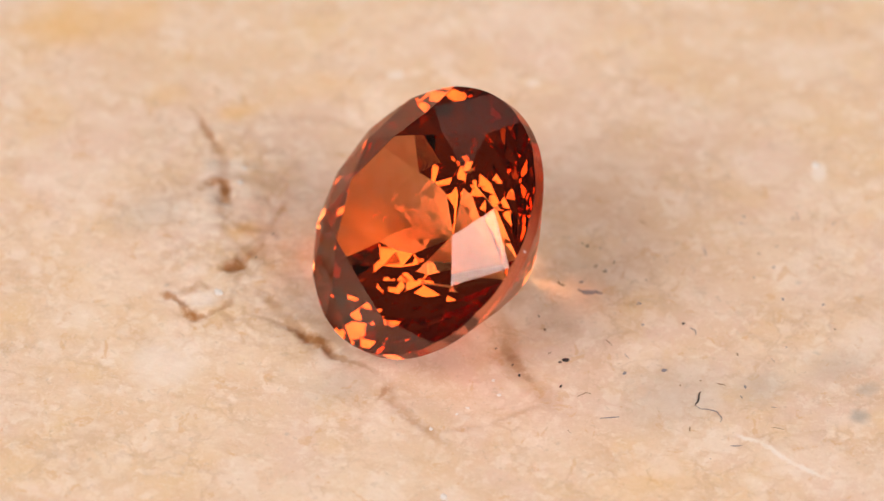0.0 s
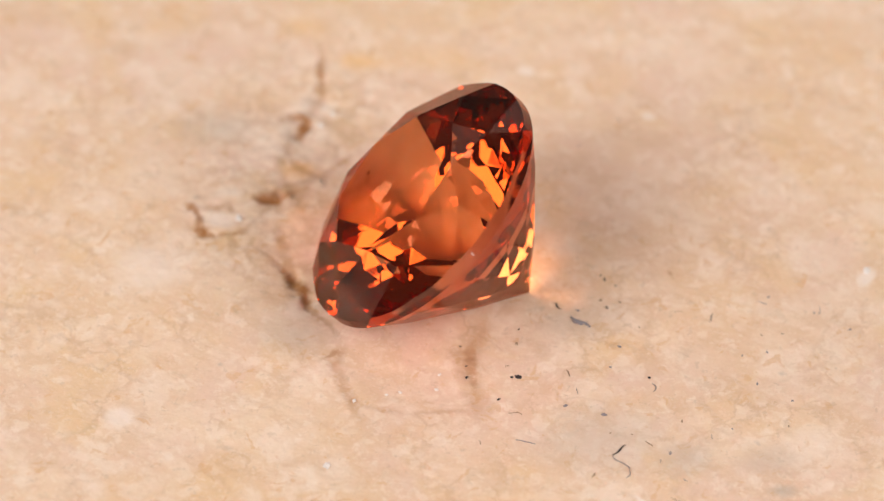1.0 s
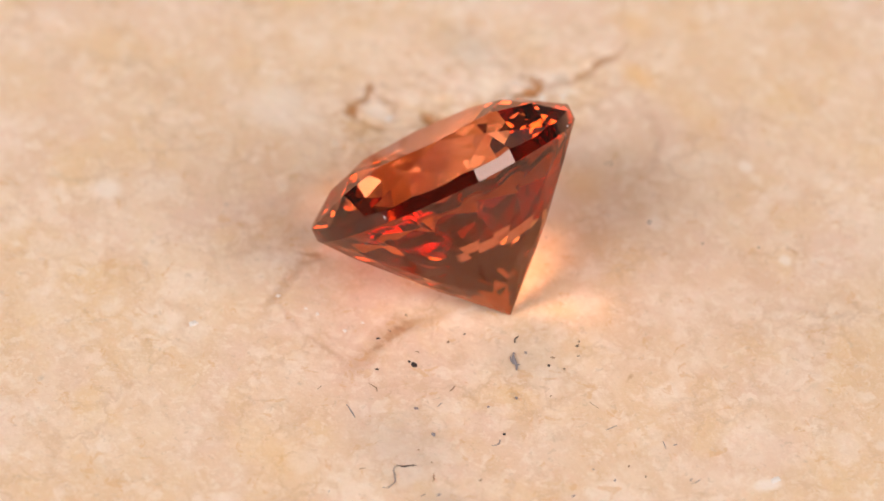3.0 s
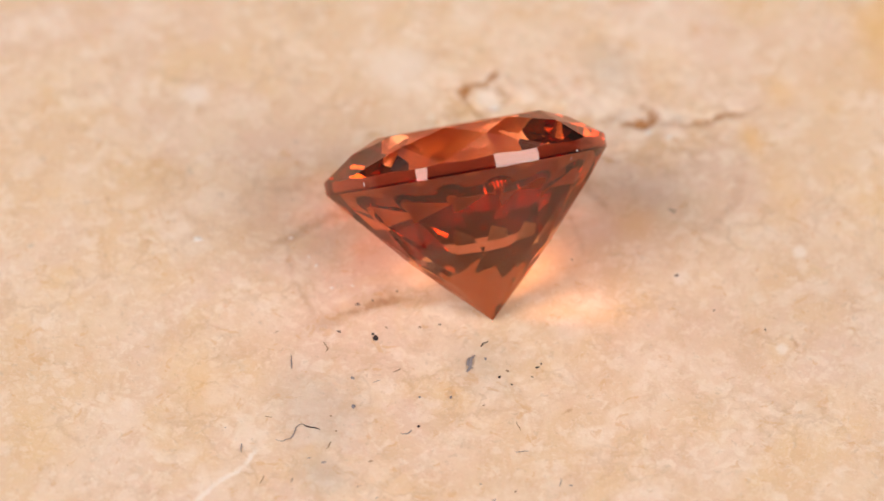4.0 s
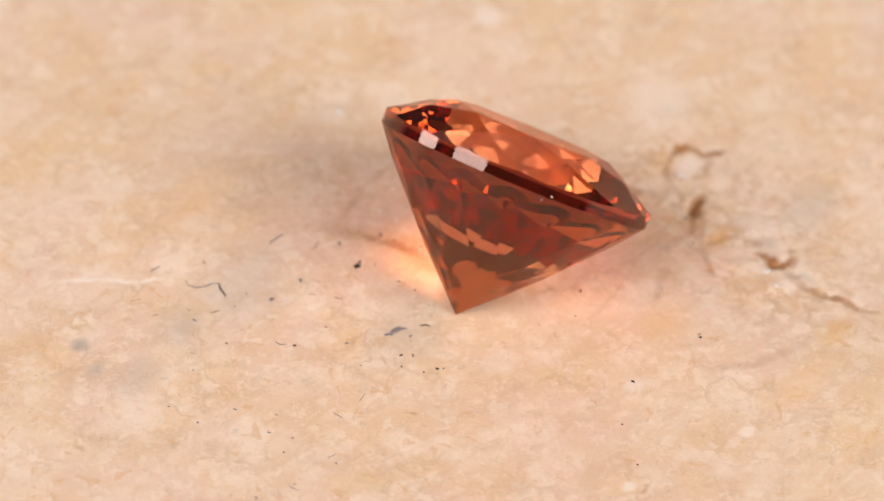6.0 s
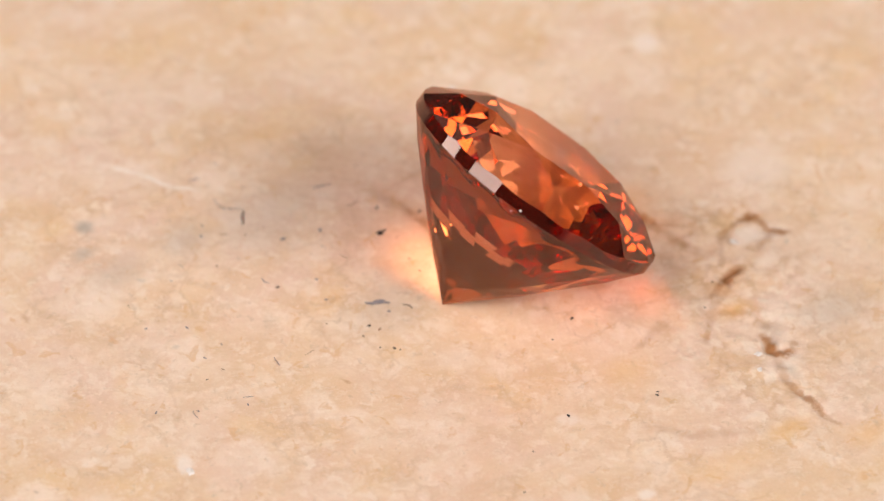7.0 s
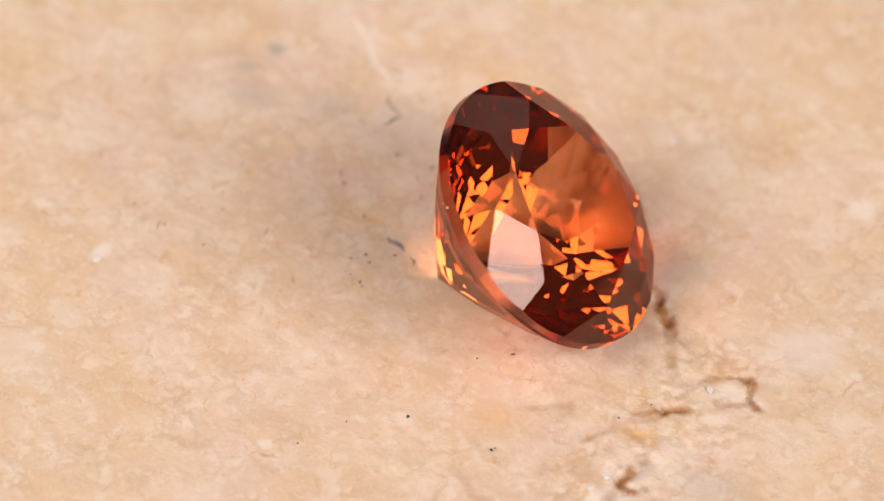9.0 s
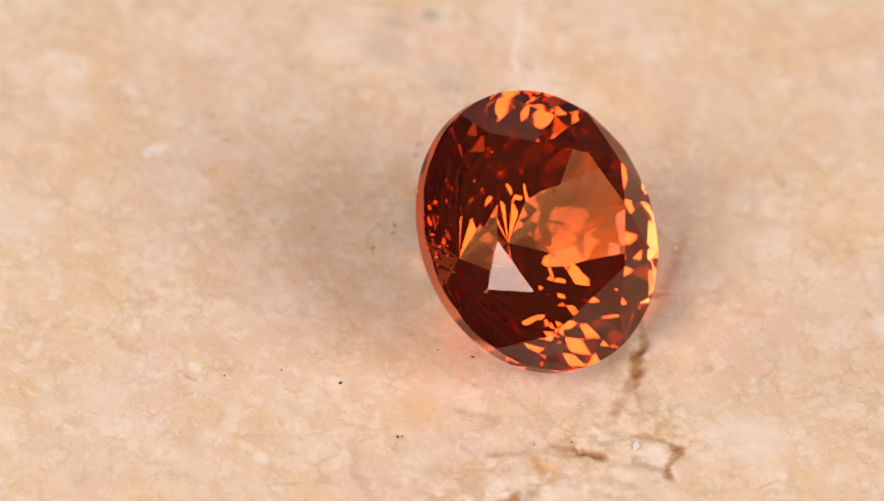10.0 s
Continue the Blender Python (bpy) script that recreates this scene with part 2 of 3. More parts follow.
class Slab:
    """The stone's surface: heights and stains in millimetres over a grid, dense in the middle."""

    def __init__(self):
        inner = np.arange(-18.5, 18.51, 0.085)
        outer = np.linspace(19.5, 60, 28)
        self.line = np.concatenate([-outer[::-1], inner, outer])
        self.x, self.y = np.meshgrid(self.line, self.line, indexing="ij")
        x, y = self.x, self.y
        # warped coordinates give every hollow a ragged outline
        self.u = x + 0.07 * fractal(x, y, 0.50, 11, 5)
        self.v = y + 0.07 * fractal(x, y, 0.50, 31, 5)
        self.z = -0.022 + 0.010 * fractal(x, y, 1.3, 51) + 0.006 * fractal(x, y, 0.35, 71, 3) - 0.03 * smooth(fractal(x, y, 3.0, 61), 0.5, 1.1)
        self.crumble = 0.60 * np.clip(0.55 + 0.9 * fractal(x, y, 0.28, 91, 3), 0, 1.3)
        self.marks = {"brown": [], "ochre": [], "pale": [], "grey": [], "sugary": []}

    def oval(self, x, y, rx, ry, turn=0.0, edge=0.5):
        return [(x, y, rx, ry, turn, edge)]

    def line_to(self, ends, width, edge=0.6):
        """A chain of long ovals."""
        found = []
        for (x0, y0), (x1, y1) in zip(ends, ends[1:]):
            dx, dy = x1 - x0, y1 - y0
            found.append(((x0 + x1) / 2, (y0 + y1) / 2, math.hypot(dx, dy) / 2 + width, width, math.degrees(math.atan2(dy, dx)), edge))
        return found

    def mask(self, ovals):
        best = np.zeros(self.x.shape)
        for x, y, rx, ry, turn, edge in ovals:
            far = max(rx, ry) * (1 + edge) + 0.4
            i0, i1, j0, j1 = np.searchsorted(self.line, (x - far, x + far, y - far, y + far))
            c, s = math.cos(radians(turn)), math.sin(radians(turn))
            dx, dy = self.u[i0:i1, j0:j1] - x, self.v[i0:i1, j0:j1] - y
            d = np.hypot((dx * c + dy * s) / rx, (dy * c - dx * s) / ry)
            best[i0:i1, j0:j1] = np.maximum(best[i0:i1, j0:j1], 1 - smooth(d, 1 - edge, 1 + edge))
        return best

    def carve(self, ovals, depth, brown=0.0):
        self.z -= self.mask(ovals) * depth * 0.7
        if brown:
            self.tint("brown", [(x, y, rx * 1.2 + 0.03, ry * 1.2 + 0.03, turn, edge) for x, y, rx, ry, turn, edge in ovals], brown)

    def chain(self, stops):
        """A broken groove through stops of (x, y, half width, depth, stain), darkest where it opens."""
        for (x0, y0, w0, d0, b0), (x1, y1, w1, d1, b1) in zip(stops, stops[1:]):
            pieces = max(1, round(math.hypot(x1 - x0, y1 - y0) / 0.35))
            for k in range(pieces):
                f = (k + 0.5) / pieces
                half = math.hypot(x1 - x0, y1 - y0) / pieces / 2
                wide = w0 + (w1 - w0) * f
                oval = self.oval(x0 + (x1 - x0) * f, y0 + (y1 - y0) * f, half + wide * 0.8, wide, math.degrees(math.atan2(y1 - y0, x1 - x0)), 0.65)
                hollow = [(x, y, rx * 1.25, ry * 1.35, turn, 0.7) for x, y, rx, ry, turn, _ in oval]
                self.z -= self.mask(hollow) * (d0 + (d1 - d0) * f) * self.crumble
                self.tint("brown", oval, b0 + (b1 - b0) * f)

    def tint(self, kind, ovals, amount):
        self.marks[kind] += [(*oval, amount) for oval in ovals]

    def build(self):
        n = len(self.line)
        co = np.stack([self.x, self.y, np.minimum(self.z, -0.002)], -1).reshape(-1, 3) * MM
        i = np.arange(n * n).reshape(n, n)
        quads = np.stack([i[:-1, :-1], i[1:, :-1], i[1:, 1:], i[:-1, 1:]], -1).reshape(-1, 4)
        rim = np.concatenate([i[:, 0], i[-1, 1:], i[-2::-1, -1], i[0, -2:0:-1]])
        low = co[rim].copy()
        low[:, 2] = -0.010
        k = len(rim)
        j = np.arange(k) + n * n
        sides = np.stack([rim, j, np.roll(j, -1), np.roll(rim, -1)], -1)[:, ::-1]
        faces = quads.tolist() + sides.tolist() + [j[::-1].tolist()]
        me = bpy.data.meshes.new("stone_slab")
        me.from_pydata(np.concatenate([co, low]).tolist(), [], faces)
        smooth_flags = np.zeros(len(faces), dtype=bool)
        smooth_flags[:len(quads)] = True
        me.polygons.foreach_set("use_smooth", smooth_flags)
        me.materials.append(stone_material(self.marks))
        me.update()
        return new("stone_slab", me)


def stone_slab():
    s = Slab()
    # brown hollows and the cracks between them
    # the bracket-shaped break and its side branch
    s.chain([(-7.05, -0.72, 0.11, 0.02, 0.40), (-7.16, -0.92, 0.12, 0.06, 0.65), (-7.36, -1.13, 0.07, 0.02, 0.45), (-7.72, -1.37, 0.08, 0.04, 0.55), (-8.02, -1.50, 0.15, 0.09, 0.90),
             (-8.20, -1.38, 0.18, 0.11, 1.00), (-8.36, -1.08, 0.09, 0.04, 0.60), (-8.46, -0.84, 0.15, 0.09, 0.90), (-8.70, -0.72, 0.11, 0.06, 0.70), (-8.90, -0.66, 0.18, 0.11, 1.00)])
    s.chain([(-8.88, -0.70, 0.12, 0.03, 0.50), (-8.55, -0.62, 0.11, 0.02, 0.34), (-8.18, -0.42, 0.12, 0.02, 0.36), (-8.00, -0.14, 0.14, 0.03, 0.50), (-7.72, -0.26, 0.09, 0.01, 0.30)])
    s.chain([(-7.36, -1.20, 0.09, 0.01, 0.34), (-7.00, -1.55, 0.11, 0.01, 0.30), (-6.77, -1.53, 0.08, 0.01, 0.22)])
    # the deep square pit and the fissure that runs from it
    s.chain([(-7.22, 0.54, 0.18, 0.15, 0.85), (-7.00, 0.70, 0.23, 0.22, 1.00), (-6.80, 0.86, 0.19, 0.15, 0.95), (-6.62, 1.06, 0.12, 0.04, 0.60), (-6.27, 1.52, 0.11, 0.02, 0.38)])
    s.chain([(-6.77, 0.42, 0.11, 0.02, 0.30), (-6.95, -0.05, 0.09, 0.01, 0.26), (-6.97, -0.51, 0.09, 0.01, 0.30)])
    s.tint("brown", s.oval(-6.75, 0.75, 0.55, 0.30, 30, 0.9), 0.28)
    s.tint("pale", s.oval(-7.85, -0.75, 0.42, 0.34, 20, 0.6), 0.75)
    # the pit and long crack under the gem's edge
    s.chain([(-6.30, -1.38, 0.07, 0.01, 0.34), (-5.90, -1.50, 0.08, 0.01, 0.36), (-5.45, -1.68, 0.09, 0.03, 0.45), (-5.05, -1.98, 0.16, 0.11, 0.85), (-4.70, -2.15, 0.22, 0.18, 1.00),
             (-4.40, -2.40, 0.18, 0.11, 0.90), (-3.98, -2.88, 0.11, 0.04, 0.55), (-3.16, -3.25, 0.08, 0.02, 0.35), (-2.75, -3.55, 0.07, 0.01, 0.25)])
    s.chain([(-4.95, -1.90, 0.14, 0.02, 0.40), (-5.49, -1.39, 0.14, 0.02, 0.34), (-5.87, -0.83, 0.16, 0.02, 0.38), (-6.30, -0.40, 0.11, 0.01, 0.22)])
    # the two-horned pit and its zigzag tail
    s.chain([(-7.34, 3.30, 0.14, 0.08, 0.65), (-7.42, 3.52, 0.20, 0.18, 1.00), (-7.42, 3.95, 0.18, 0.14, 0.90), (-7.62, 4.12, 0.14, 0.11, 0.85), (-7.92, 4.00, 0.18, 0.12, 0.90)])
    s.chain([(-7.50, 4.10, 0.19, 0.03, 0.42), (-7.48, 4.55, 0.16, 0.03, 0.40), (-7.52, 5.10, 0.15, 0.04, 0.50), (-7.72, 5.50, 0.09, 0.03, 0.55), (-7.86, 5.78, 0.12, 0.06, 0.75),
             (-8.08, 6.17, 0.12, 0.06, 0.75), (-8.26, 6.70, 0.08, 0.02, 0.45), (-8.57, 7.10, 0.07, 0.01, 0.25)])
    s.chain([(-7.52, 3.05, 0.11, 0.02, 0.34), (-7.35, 2.50, 0.11, 0.01, 0.24), (-6.90, 2.20, 0.12, 0.02, 0.30), (-5.90, 2.10, 0.11, 0.01, 0.28), (-5.86, 1.78, 0.09, 0.01, 0.25)])
    s.chain([(-7.01, 0.96, 0.11, 0.01, 0.35), (-6.60, 1.50, 0.12, 0.01, 0.28), (-6.20, 1.88, 0.12, 0.01, 0.30), (-5.69, 3.22, 0.09, 0.01, 0.26)])
    s.chain([(-4.71, 2.33, 0.22, 0.01, 0.34), (-4.32, 2.59, 0.14, 0.01, 0.28), (-3.83, 3.10, 0.11, 0.01, 0.25)])
    s.chain([(-3.29, 6.12, 0.14, 0.01, 0.16), (-4.52, 6.75, 0.16, 0.01, 0.20), (-6.53, 6.82, 0.14, 0.01, 0.15)])
    s.tint("brown", s.oval(-8.13, 3.72, 0.12, 0.10, 0, 0.6), 0.45)
    s.chain([(-2.75, -4.40, 0.09, 0.04, 0.55), (-2.55, -3.98, 0.09, 0.06, 0.70), (-2.40, -4.20, 0.08, 0.01, 0.35)])
    s.carve(s.line_to([(0.6, -1.69), (0.79, -2.84), (1.35, -3.6), (1.95, -4.36)], 0.24, 0.8), 0.035, 0.30)
    s.chain([(0.55, -1.85, 0.14, 0.02, 0.30), (0.70, -2.30, 0.20, 0.04, 0.55), (0.92, -2.80, 0.20, 0.05, 0.62), (1.22, -3.28, 0.19, 0.05, 0.55), (1.55, -3.85, 0.12, 0.03, 0.34), (2.00, -4.30, 0.08, 0.02, 0.20)])
    s.carve(s.line_to([(-2.5, -4.0), (-2.35, -4.64), (-1.26, -5.72)], 0.12, 0.8), 0.05, 0.42)
    s.carve(s.line_to([(-1.26, -5.72), (0.3, -5.3), (1.95, -4.36)], 0.06, 0.9), 0.02, 0.22)
    s.carve(s.oval(-0.6, -4.3, 1.5, 1.1, -20, 0.4), 0.03, 0.0)
    s.tint("brown", s.oval(-0.6, -4.2, 1.8, 1.2, -20, 0.6), 0.10)
    # coarse sugary ground round the cracks
    ground = s.oval(-7.4, 3.0, 2.2, 4.2, 0, 0.7) + s.oval(-6.5, -1.0, 2.6, 1.6, 20, 0.7)
    s.z -= s.mask(ground) * 0.03 * (1 + fractal(s.x, s.y, 0.55, 81, 4))
    s.tint("sugary", ground, 1.0)
    # ochre, calcite and clay
    for x, y, rx, ry, amount in ((-12.3, 10.5, 1.2, 0.9, 0.6), (-10.5, 10.9, 1.0, 0.7, 0.5), (-7.1, 7.0, 0.6, 0.3, 0.5), (-6.75, 2.1, 0.45, 0.3, 0.55),
                                 (-9.3, 7.6, 0.5, 0.4, 0.4), (-3.4, 3.9, 0.8, 0.5, 0.3), (-5.2, 8.1, 0.9, 0.5, 0.3), (4.5, -7.5, 1.2, 0.7, 0.25)):
        s.tint("ochre", s.oval(x, y, rx, ry, 20, 0.9), amount)
    for x, y, rx, ry, amount in ((-8.85, -3.45, 1.0, 0.9, 0.6), (-8.5, -0.75, 0.5, 0.3, 0.6), (1.26, 8.56, 0.22, 0.16, 0.8), (-6.82, -9.07, 0.4, 0.4, 0.8),
                                 (-7.6, 4.5, 0.5, 0.6, 0.45), (9.5, 5.2, 0.22, 0.35, 0.9), (-1.22, 5.5, 0.3, 0.2, 0.6), (-2.7, 8.7, 0.25, 0.18, 0.8), (9.2, 9.8, 1.4, 0.9, 0.3)):
        s.tint("pale", s.oval(x, y, rx, ry, 0, 0.5), amount)
    s.tint("pale", s.line_to([(9.4, -6.9), (8.66, -6.45), (7.81, -5.69), (7.2, -5.5)], 0.075, 0.7), 1.0)
    for x, y, rx, ry, amount in ((5.4, -3.9, 1.5, 1.1, 0.32), (10.55, -4.55, 0.22, 0.22, 0.8), (10.75, -3.5, 0.32, 0.2, 0.5), (9.9, -2.6, 0.8, 0.5, 0.3), (7.8, -3.6, 0.8, 0.6, 0.35),
                                 (2.9, 0.3, 1.1, 0.8, 0.25), (-7.6, 3.2, 0.25, 0.4, 0.35), (-7.75, 4.75, 0.16, 0.3, 0.3), (-9.6, 2.6, 0.9, 0.6, 0.32), (-3.9, -4.1, 0.9, 0.6, 0.30)):
        s.tint("grey", s.oval(x, y, rx, ry, 25, 0.9), amount)
    # fine scattered clay flecks and tiny holes
    rnd = np.random.RandomState(7)
    for k in range(34):
        x, y = rnd.uniform(-15, 15, 2)
        s.tint("grey" if k % 3 else "brown", s.oval(x, y, rnd.uniform(0.05, 0.18), rnd.uniform(0.04, 0.09), rnd.uniform(0, 180), 0.9), rnd.uniform(0.15, 0.45))
    ob = s.build()
    return tagged(ob, "honed cream travertine slab with brown pits and cracks", "stone slab")


SLAB = stone_slab()


def speck(x, y, size, mat, seed, flat=0.35, stretch=1.0, turn=0.0, name="speck"):
    """A small irregular grain set in the stone."""
    bm = bmesh.new()
    bmesh.ops.create_icosphere(bm, subdivisions=2, radius=1.0)
    for vert in bm.verts:
        vert.co *= 0.85 + 0.75 * noise.noise(vert.co * 2.3 + Vector((seed * 3.1, 0, 0)))
        vert.co = Vector((vert.co.x * stretch, vert.co.y, vert.co.z * flat)) * size * MM
    ob = part(name, bm, mat, SLAB)
    ob.matrix_local = pose(x * MM, y * MM, -0.012 * MM, 0, 0, turn)
    return ob


def fibre(ends, width, mat, name="vein"):
    """A thin wavy strand lying on the stone."""
    way = []
    for a, b in zip(ends, ends[1:]):
        for k in range(6):
            f = k / 6
            q = Vector((a[0] + (b[0] - a[0]) * f, a[1] + (b[1] - a[1]) * f, 0))
            way.append(q + Vector((noise.noise(q * 3), noise.noise(q * 3 + Vector((9, 4, 2))), 0)) * 0.07)
    way.append(Vector((*ends[-1], 0)))
    bm = bmesh.new()
    rings = []
    for k, q in enumerate(way):
        d = (way[min(k + 1, len(way) - 1)] - way[max(k - 1, 0)]).normalized()
        side = Vector((-d.y, d.x, 0))
        w = width * (0.35 + 0.65 * math.sin(math.pi * (k + 0.5) / len(way))) * (1 + 0.3 * noise.noise(q * 5))
        rings.append([bm.verts.new((q + side * w * math.cos(a) + Vector((0, 0, 1)) * (w * 0.6 * math.sin(a) - 0.004)) * MM) for a in (0, 1.257, 2.513, 3.77, 5.027)])
    for r0, r1 in zip(rings, rings[1:]):
        for k in range(5):
            bm.faces.new((r0[k], r0[(k + 1) % 5], r1[(k + 1) % 5], r1[k]))
    bm.faces.new(rings[0][::-1])
    bm.faces.new(rings[-1])
    return part(name, bm, mat, SLAB)


def stone_details():
    speck(2.37, -2.75, 0.085, M_BLACK, 1, stretch=1.3, turn=20)
    speck(2.22, -2.83, 0.05, M_BLACK, 2)
    speck(5.65, -1.14, 0.048, M_BLACK, 3)
    speck(5.12, -3.02, 0.060, M_GREY, 4, stretch=1.4)
    speck(4.02, -3.18, 0.058, M_GREY, 5, stretch=1.3, turn=60)
    for k, (x, y) in enumerate(((3.43, 0.86), (3.68, 1.23), (3.30, 1.76), (-1.27, 5.36), (-0.02, 6.53), (0.56, 8.02), (-2.2, 1.64), (-6.41, 0.96), (-5.97, 1.92), (-3.87, 5.03), (0.43, -2.37), (0.9, -3.0), (1.1, -3.4), (-1.49, 2.36), (-3.91, 4.92))):
        speck(x, y, 0.026 + 0.014 * (k % 3 == 0), M_BLACK, 10 + k, stretch=1.6, turn=37 * k)
    # hooked strands and the grey dash
    fibre([(6.68, -4.98), (6.70, -4.78), (6.60, -4.60), (6.40, -4.50), (6.18, -4.47), (5.98, -4.36)], 0.017, M_GREY)
    fibre([(5.98, -4.36), (6.07, -4.20), (6.08, -4.00), (6.15, -3.82)], 0.022, M_BLACK)
    fibre([(3.34, -0.06), (3.0, 0.0), (2.69, 0.08)], 0.055, M_GREY)
    fibre([(3.22, 0.08), (3.05, -0.1), (2.8, -0.06)], 0.035, M_GREY)
    fibre([(2.30, 0.22), (2.15, 0.26), (2.10, 0.40)], 0.022, M_BLACK)
    fibre([(3.35, -5.0), (3.9, -4.9)], 0.020, M_GREY)
    fibre([(2.75, -4.2), (2.95, -4.0), (3.1, -4.05)], 0.015, M_BROWN)
    fibre([(3.45, -1.9), (3.65, -2.1)], 0.015, M_BROWN)
    fibre([(5.8, -1.35), (5.95, -1.42), (5.98, -1.6)], 0.018, M_GREY)
    fibre([(7.0, -5.9), (7.3, -5.85)], 0.020, M_GREY)
    rnd = random.Random(5)
    for k in range(13):
        x, y = rnd.uniform(1.5, 9), rnd.uniform(-5.5, 4.5)
        a, length = rnd.uniform(0, 6.28), rnd.uniform(0.12, 0.35)
        fibre([(x, y), (x + length * math.cos(a), y + length * math.sin(a))], rnd.uniform(0.008, 0.015), M_BROWN if k % 2 else M_GREY)
    # a loose scatter of tiny clay flecks
    for k in range(26):
        speck(rnd.uniform(1.5, 10), rnd.uniform(-6.5, 3.5), rnd.uniform(0.018, 0.04), (M_GREY, M_BROWN, M_GREY, M_BLACK)[k % 4], 80 + k, stretch=rnd.uniform(1.2, 2.4), turn=rnd.uniform(0, 180))
    # calcite crystals
    for k, (x, y, r) in enumerate(((0.55, -4.2, 0.06), (0.38, -3.64, 0.05), (-0.88, -8.2, 0.12), (-0.3, -4.75, 0.05), (-0.6, -5.0, 0.045), (-1.3, -5.6, 0.06), (-7.4, -0.5, 0.12), (-7.0, 4.0, 0.1), (-6.9, 4.6, 0.08), (9.4, 5.5, 0.12))):
        speck(x, y, r, M_WHITE, 50 + k, flat=0.3, stretch=1.3, turn=53 * k, name="crystal")


# ---- the gem ----
R_GIRDLE, R_TABLE, R_STAR = 3.985, 2.34, 3.16
H_PAVILION, H_GIRDLE, H_CROWN = 4.254, 0.40, 0.92
SIDES, STEP = 128, 8               # girdle sides in all, and to each half facet
TURN = 23.5                        # where the first kite facet stands round the gem's axis
CULET, LEAN_WAY = (1.246, 0.429), 202.42


def ring_point(radius, degrees, height):
    a = radians(degrees)
    return Vector((radius * math.cos(a), radius * math.sin(a), height))


def on_plane(p, a, b, c):
    """Height of the plane abc over p."""
    n = (b - a).cross(c - a)
    return a.z - ((p.x - a.x) * n.x + (p.y - a.y) * n.y) / n.z


def gem_rings():
    """Girdle edges: scalloped where the facets run out on the round girdle."""
    top_z, low_z = H_PAVILION + H_GIRDLE, H_PAVILION
    rise = H_CROWN * (R_GIRDLE - R_STAR * math.cos(radians(22.5))) / (R_GIRDLE - R_TABLE)
    upper, lower = [], []
    for k in range(SIDES):
        a = TURN + k * 360 / SIDES
        p = ring_point(R_GIRDLE, a, top_z)
        q = ring_point(R_GIRDLE, a, low_z)
        if k % STEP:
            first = TURN + 22.5 * (k // STEP)
            tip = TURN + 22.5 + 45 * (k // (2 * STEP))
            p.z = on_plane(p, ring_point(R_STAR, tip, top_z + rise), ring_point(R_GIRDLE, first, top_z), ring_point(R_GIRDLE, first + 22.5, top_z))
        upper.append(p)
        lower.append(q)
    return upper, lower, rise


def faces_from(bm, polygons):
    made = {}
    for poly in polygons:
        verts = []
        for p in poly:
            key = tuple(round(x, 5) for x in p)
            if key not in made:
                made[key] = bm.verts.new(p * MM)
            verts.append(made[key])
        bm.faces.new(verts)


def pavilion_tiers(lower):
    tiers = [[Vector((0, 0, 0))]]
    for radius, drop, shift in PAVILION:
        tiers.append([ring_point(radius, TURN + shift + 22.5 * k, H_PAVILION * drop) for k in range(16)])
    return tiers


PAVILION = ((1.15, 0.2593, 11.25), (1.55, 0.3503, 0.0), (2.00, 0.4600, 11.25), (3.35, 0.8098, 0.0))


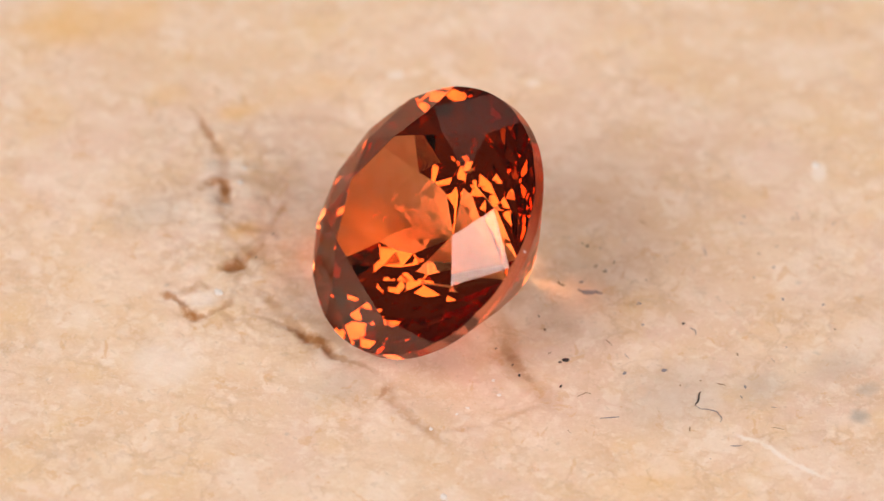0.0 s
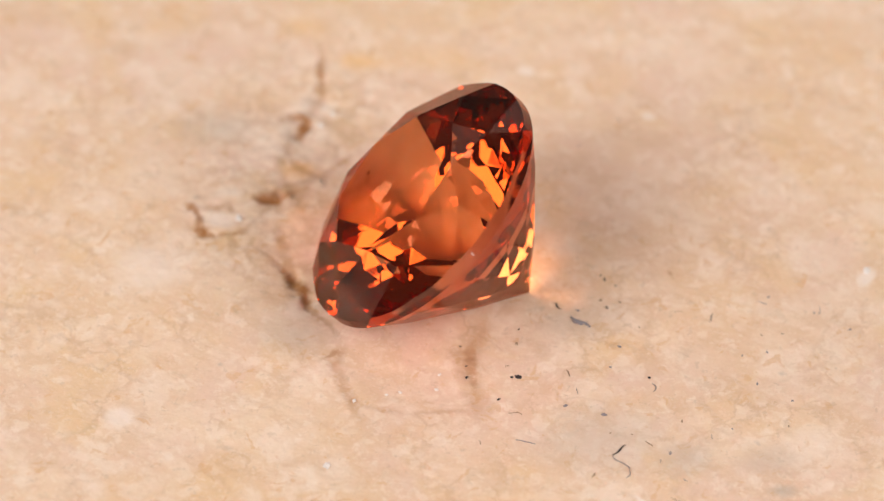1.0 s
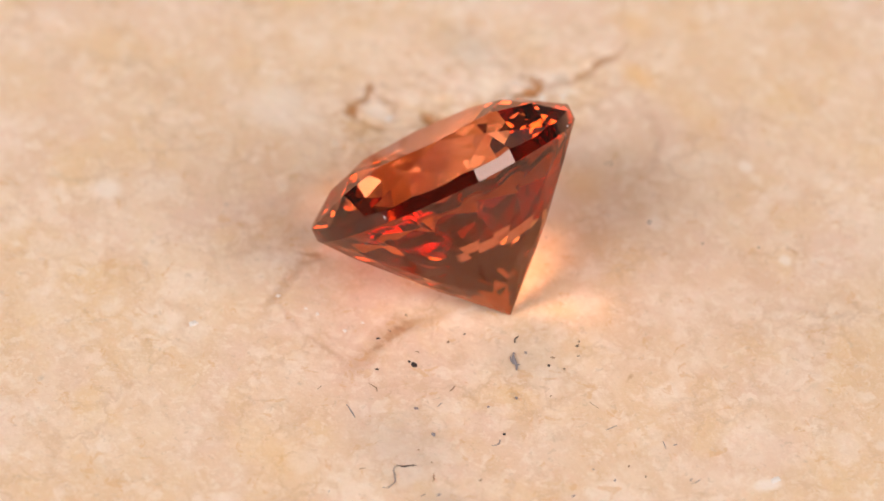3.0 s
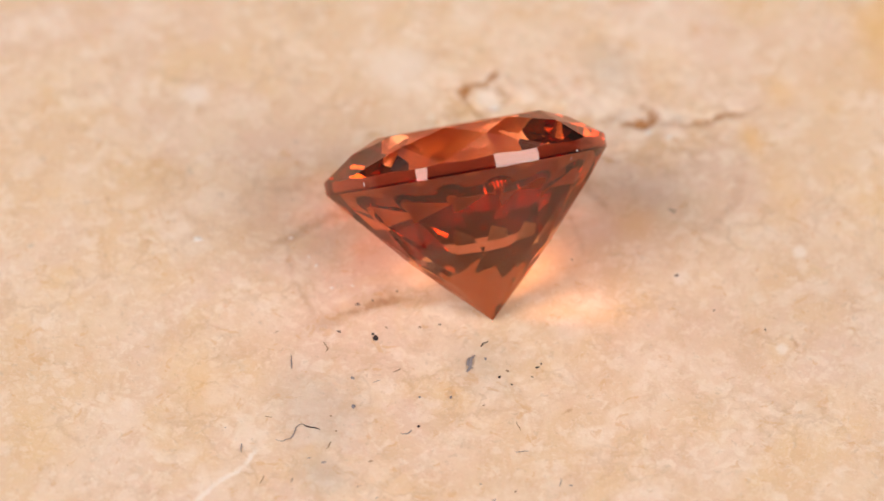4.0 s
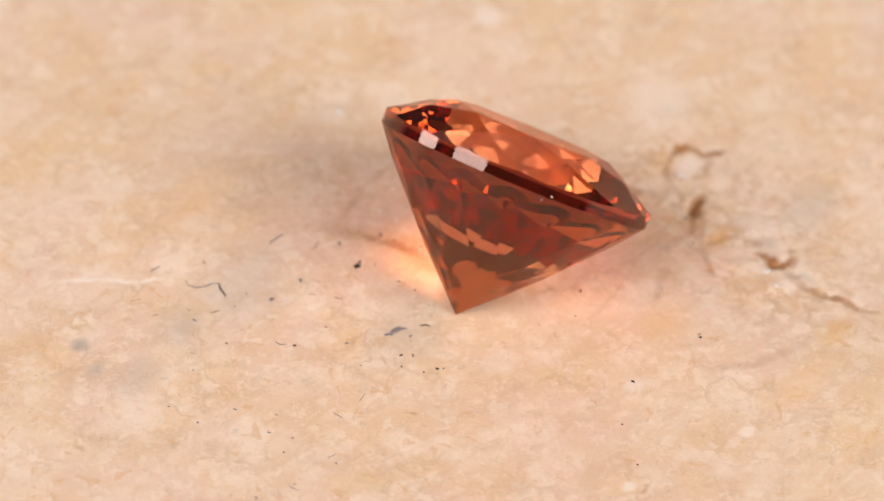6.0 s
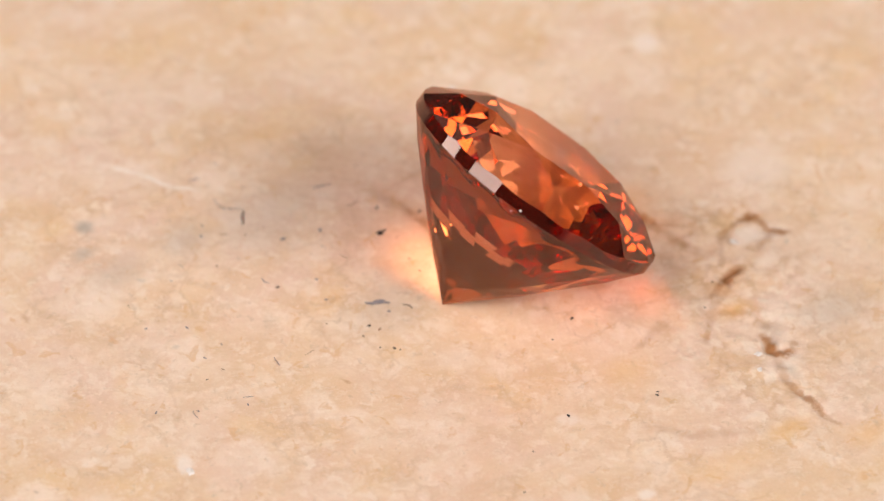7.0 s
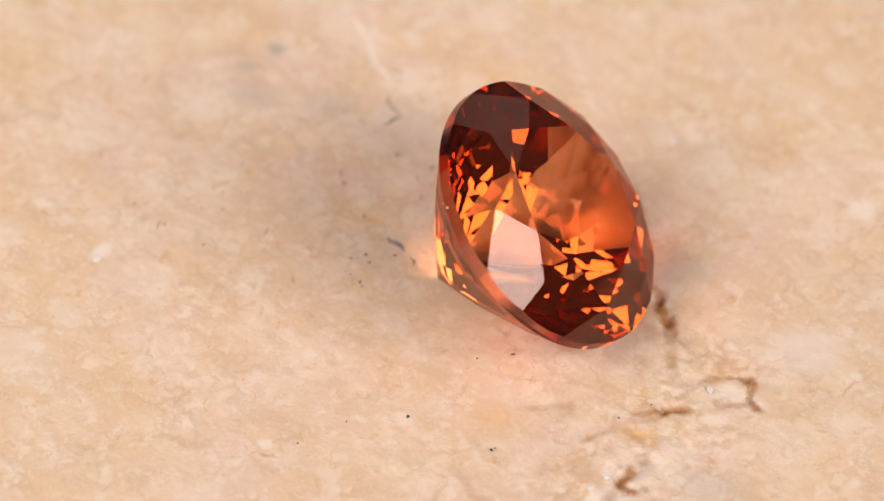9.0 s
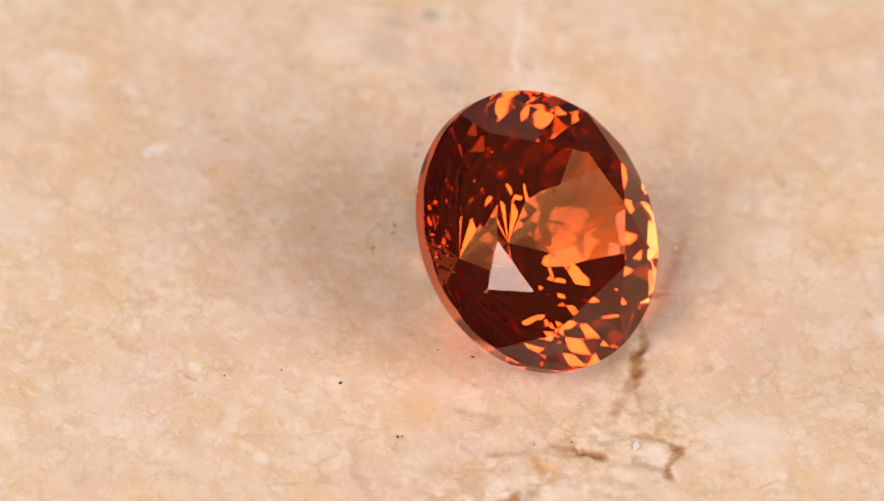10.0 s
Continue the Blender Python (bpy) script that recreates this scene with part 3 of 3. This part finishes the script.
def gemstone():
    gem = new("gemstone")
    upper, lower, rise = gem_rings()
    top_z = H_PAVILION + H_GIRDLE
    table = [ring_point(R_TABLE, TURN + 45 * k, top_z + H_CROWN) for k in range(8)]
    stars = [ring_point(R_STAR, TURN + 22.5 + 45 * k, top_z + rise) for k in range(8)]
    crown = []
    for k in range(8):
        nxt = (k + 1) % 8
        crown.append((table[k], stars[k], table[nxt]))
        crown.append((table[k], stars[k - 1], upper[2 * STEP * k], stars[k]))
        for half in (0, STEP):
            arc = [upper[(2 * STEP * k + half + j) % SIDES] for j in range(STEP + 1)]
            crown.append((stars[k], *arc))
    bm = bmesh.new()
    faces_from(bm, crown)
    part("crown", bm, M_GEM, gem)
    bm = bmesh.new()
    faces_from(bm, [table])
    part("table", bm, M_GEM, gem)
    bm = bmesh.new()
    faces_from(bm, [(lower[k], lower[(k + 1) % SIDES], upper[(k + 1) % SIDES], upper[k]) for k in range(SIDES)])
    for face in bm.faces:
        face.smooth = True
    part("girdle", bm, M_GIRDLE, gem, "thick polished girdle band")
    # pavilion: staggered tiers of small facets down to the culet
    tiers = pavilion_tiers(lower)
    pav = [(tiers[0][0], tiers[1][(k + 1) % 16], tiers[1][k]) for k in range(16)]
    for k in range(16):
        n = (k + 1) % 16
        for low in (1, 2, 3):
            below, above = tiers[low], tiers[low + 1]
            tip = above[n] if low % 2 else above[k]
            pav.append((below[k], below[n], tip))
            if low == 3:
                break
            pav.append((below[k], above[n], above[k]) if low % 2 else (below[n], above[n], above[k]))
        # tall kites stand under the girdle, with lower-girdle facets between them
        half = STEP // 2
        rim = [lower[(STEP * k + j) % SIDES] for j in range(STEP + 1)]
        pav.append((tiers[3][k], tiers[4][n], rim[half], tiers[4][k]))
        for j in range(half):
            pav.append((tiers[4][k], rim[j + 1], rim[j]))
            pav.append((tiers[4][n], rim[half + j + 1], rim[half + j]))
    bm = bmesh.new()
    faces_from(bm, pav)
    bmesh.ops.recalc_face_normals(bm, faces=bm.faces[:])
    if sum(f.normal.z for f in bm.faces) > 0:
        bmesh.ops.reverse_faces(bm, faces=bm.faces[:])
    part("pavilion", bm, M_GEM, gem)
    # small bright nicks on the girdle's lower edge
    for degrees, height, size, stretch in ((129, H_PAVILION + 0.06, 0.030, 1.0), (32, H_PAVILION + 0.16, 0.014, 5.0), (126, H_PAVILION - 0.10, 0.010, 5.0)):
        bm = bmesh.new()
        bmesh.ops.create_icosphere(bm, subdivisions=2, radius=1.0)
        for vert in bm.verts:
            vert.co *= 1 + 0.4 * noise.noise(vert.co * 1.6 + Vector((degrees, 0, 0)))
            vert.co = Vector((vert.co.x * 0.4, vert.co.y, vert.co.z * stretch)) * size * MM
        nick = part("nick", bm, M_WHITE, gem, "bright white nick in the girdle")
        nick.matrix_local = Matrix.Translation(ring_point(R_GIRDLE if height > H_PAVILION else R_GIRDLE - 0.09, degrees, height) * MM) @ Matrix.Rotation(radians(degrees), 4, "Z")
    return tagged(gem, "faceted cinnamon-orange round brilliant gemstone tipped onto its pavilion", "gemstone")


def gem_rest():
    """The gem's pose on the slab: tipped until its pavilion lies on the stone."""
    _, lower, _ = gem_rings()
    points = [p for tier in pavilion_tiers(lower)[1:] for p in tier] + lower
    way = Vector((math.cos(radians(LEAN_WAY)), math.sin(radians(LEAN_WAY)), 0))
    for step in range(3000, 5500):
        tilt = radians(step / 100)
        n = way * math.sin(tilt) + Vector((0, 0, math.cos(tilt)))
        a = Vector((0, 0, 1)).cross(n).normalized()
        b = n.cross(a)
        if min(p.x * a.z + p.y * b.z + p.z * n.z for p in points) < 0.003:
            break
    m = Matrix((a, b, n)).transposed().to_4x4()
    return Matrix.Translation((CULET[0] * MM, CULET[1] * MM, 0.0)) @ m


tabletop()
stone_details()
GEM = gemstone()
GEM_POSE = gem_rest()


# ---- the turning ----
def motions():
    turns = [(k * 0.25, Matrix.Rotation(radians(SPIN * k * 0.25), 4, "Z")) for k in range(41)]
    walk(SLAB, turns)
    walk(GEM, [(t, m @ GEM_POSE) for t, m in turns])


motions()
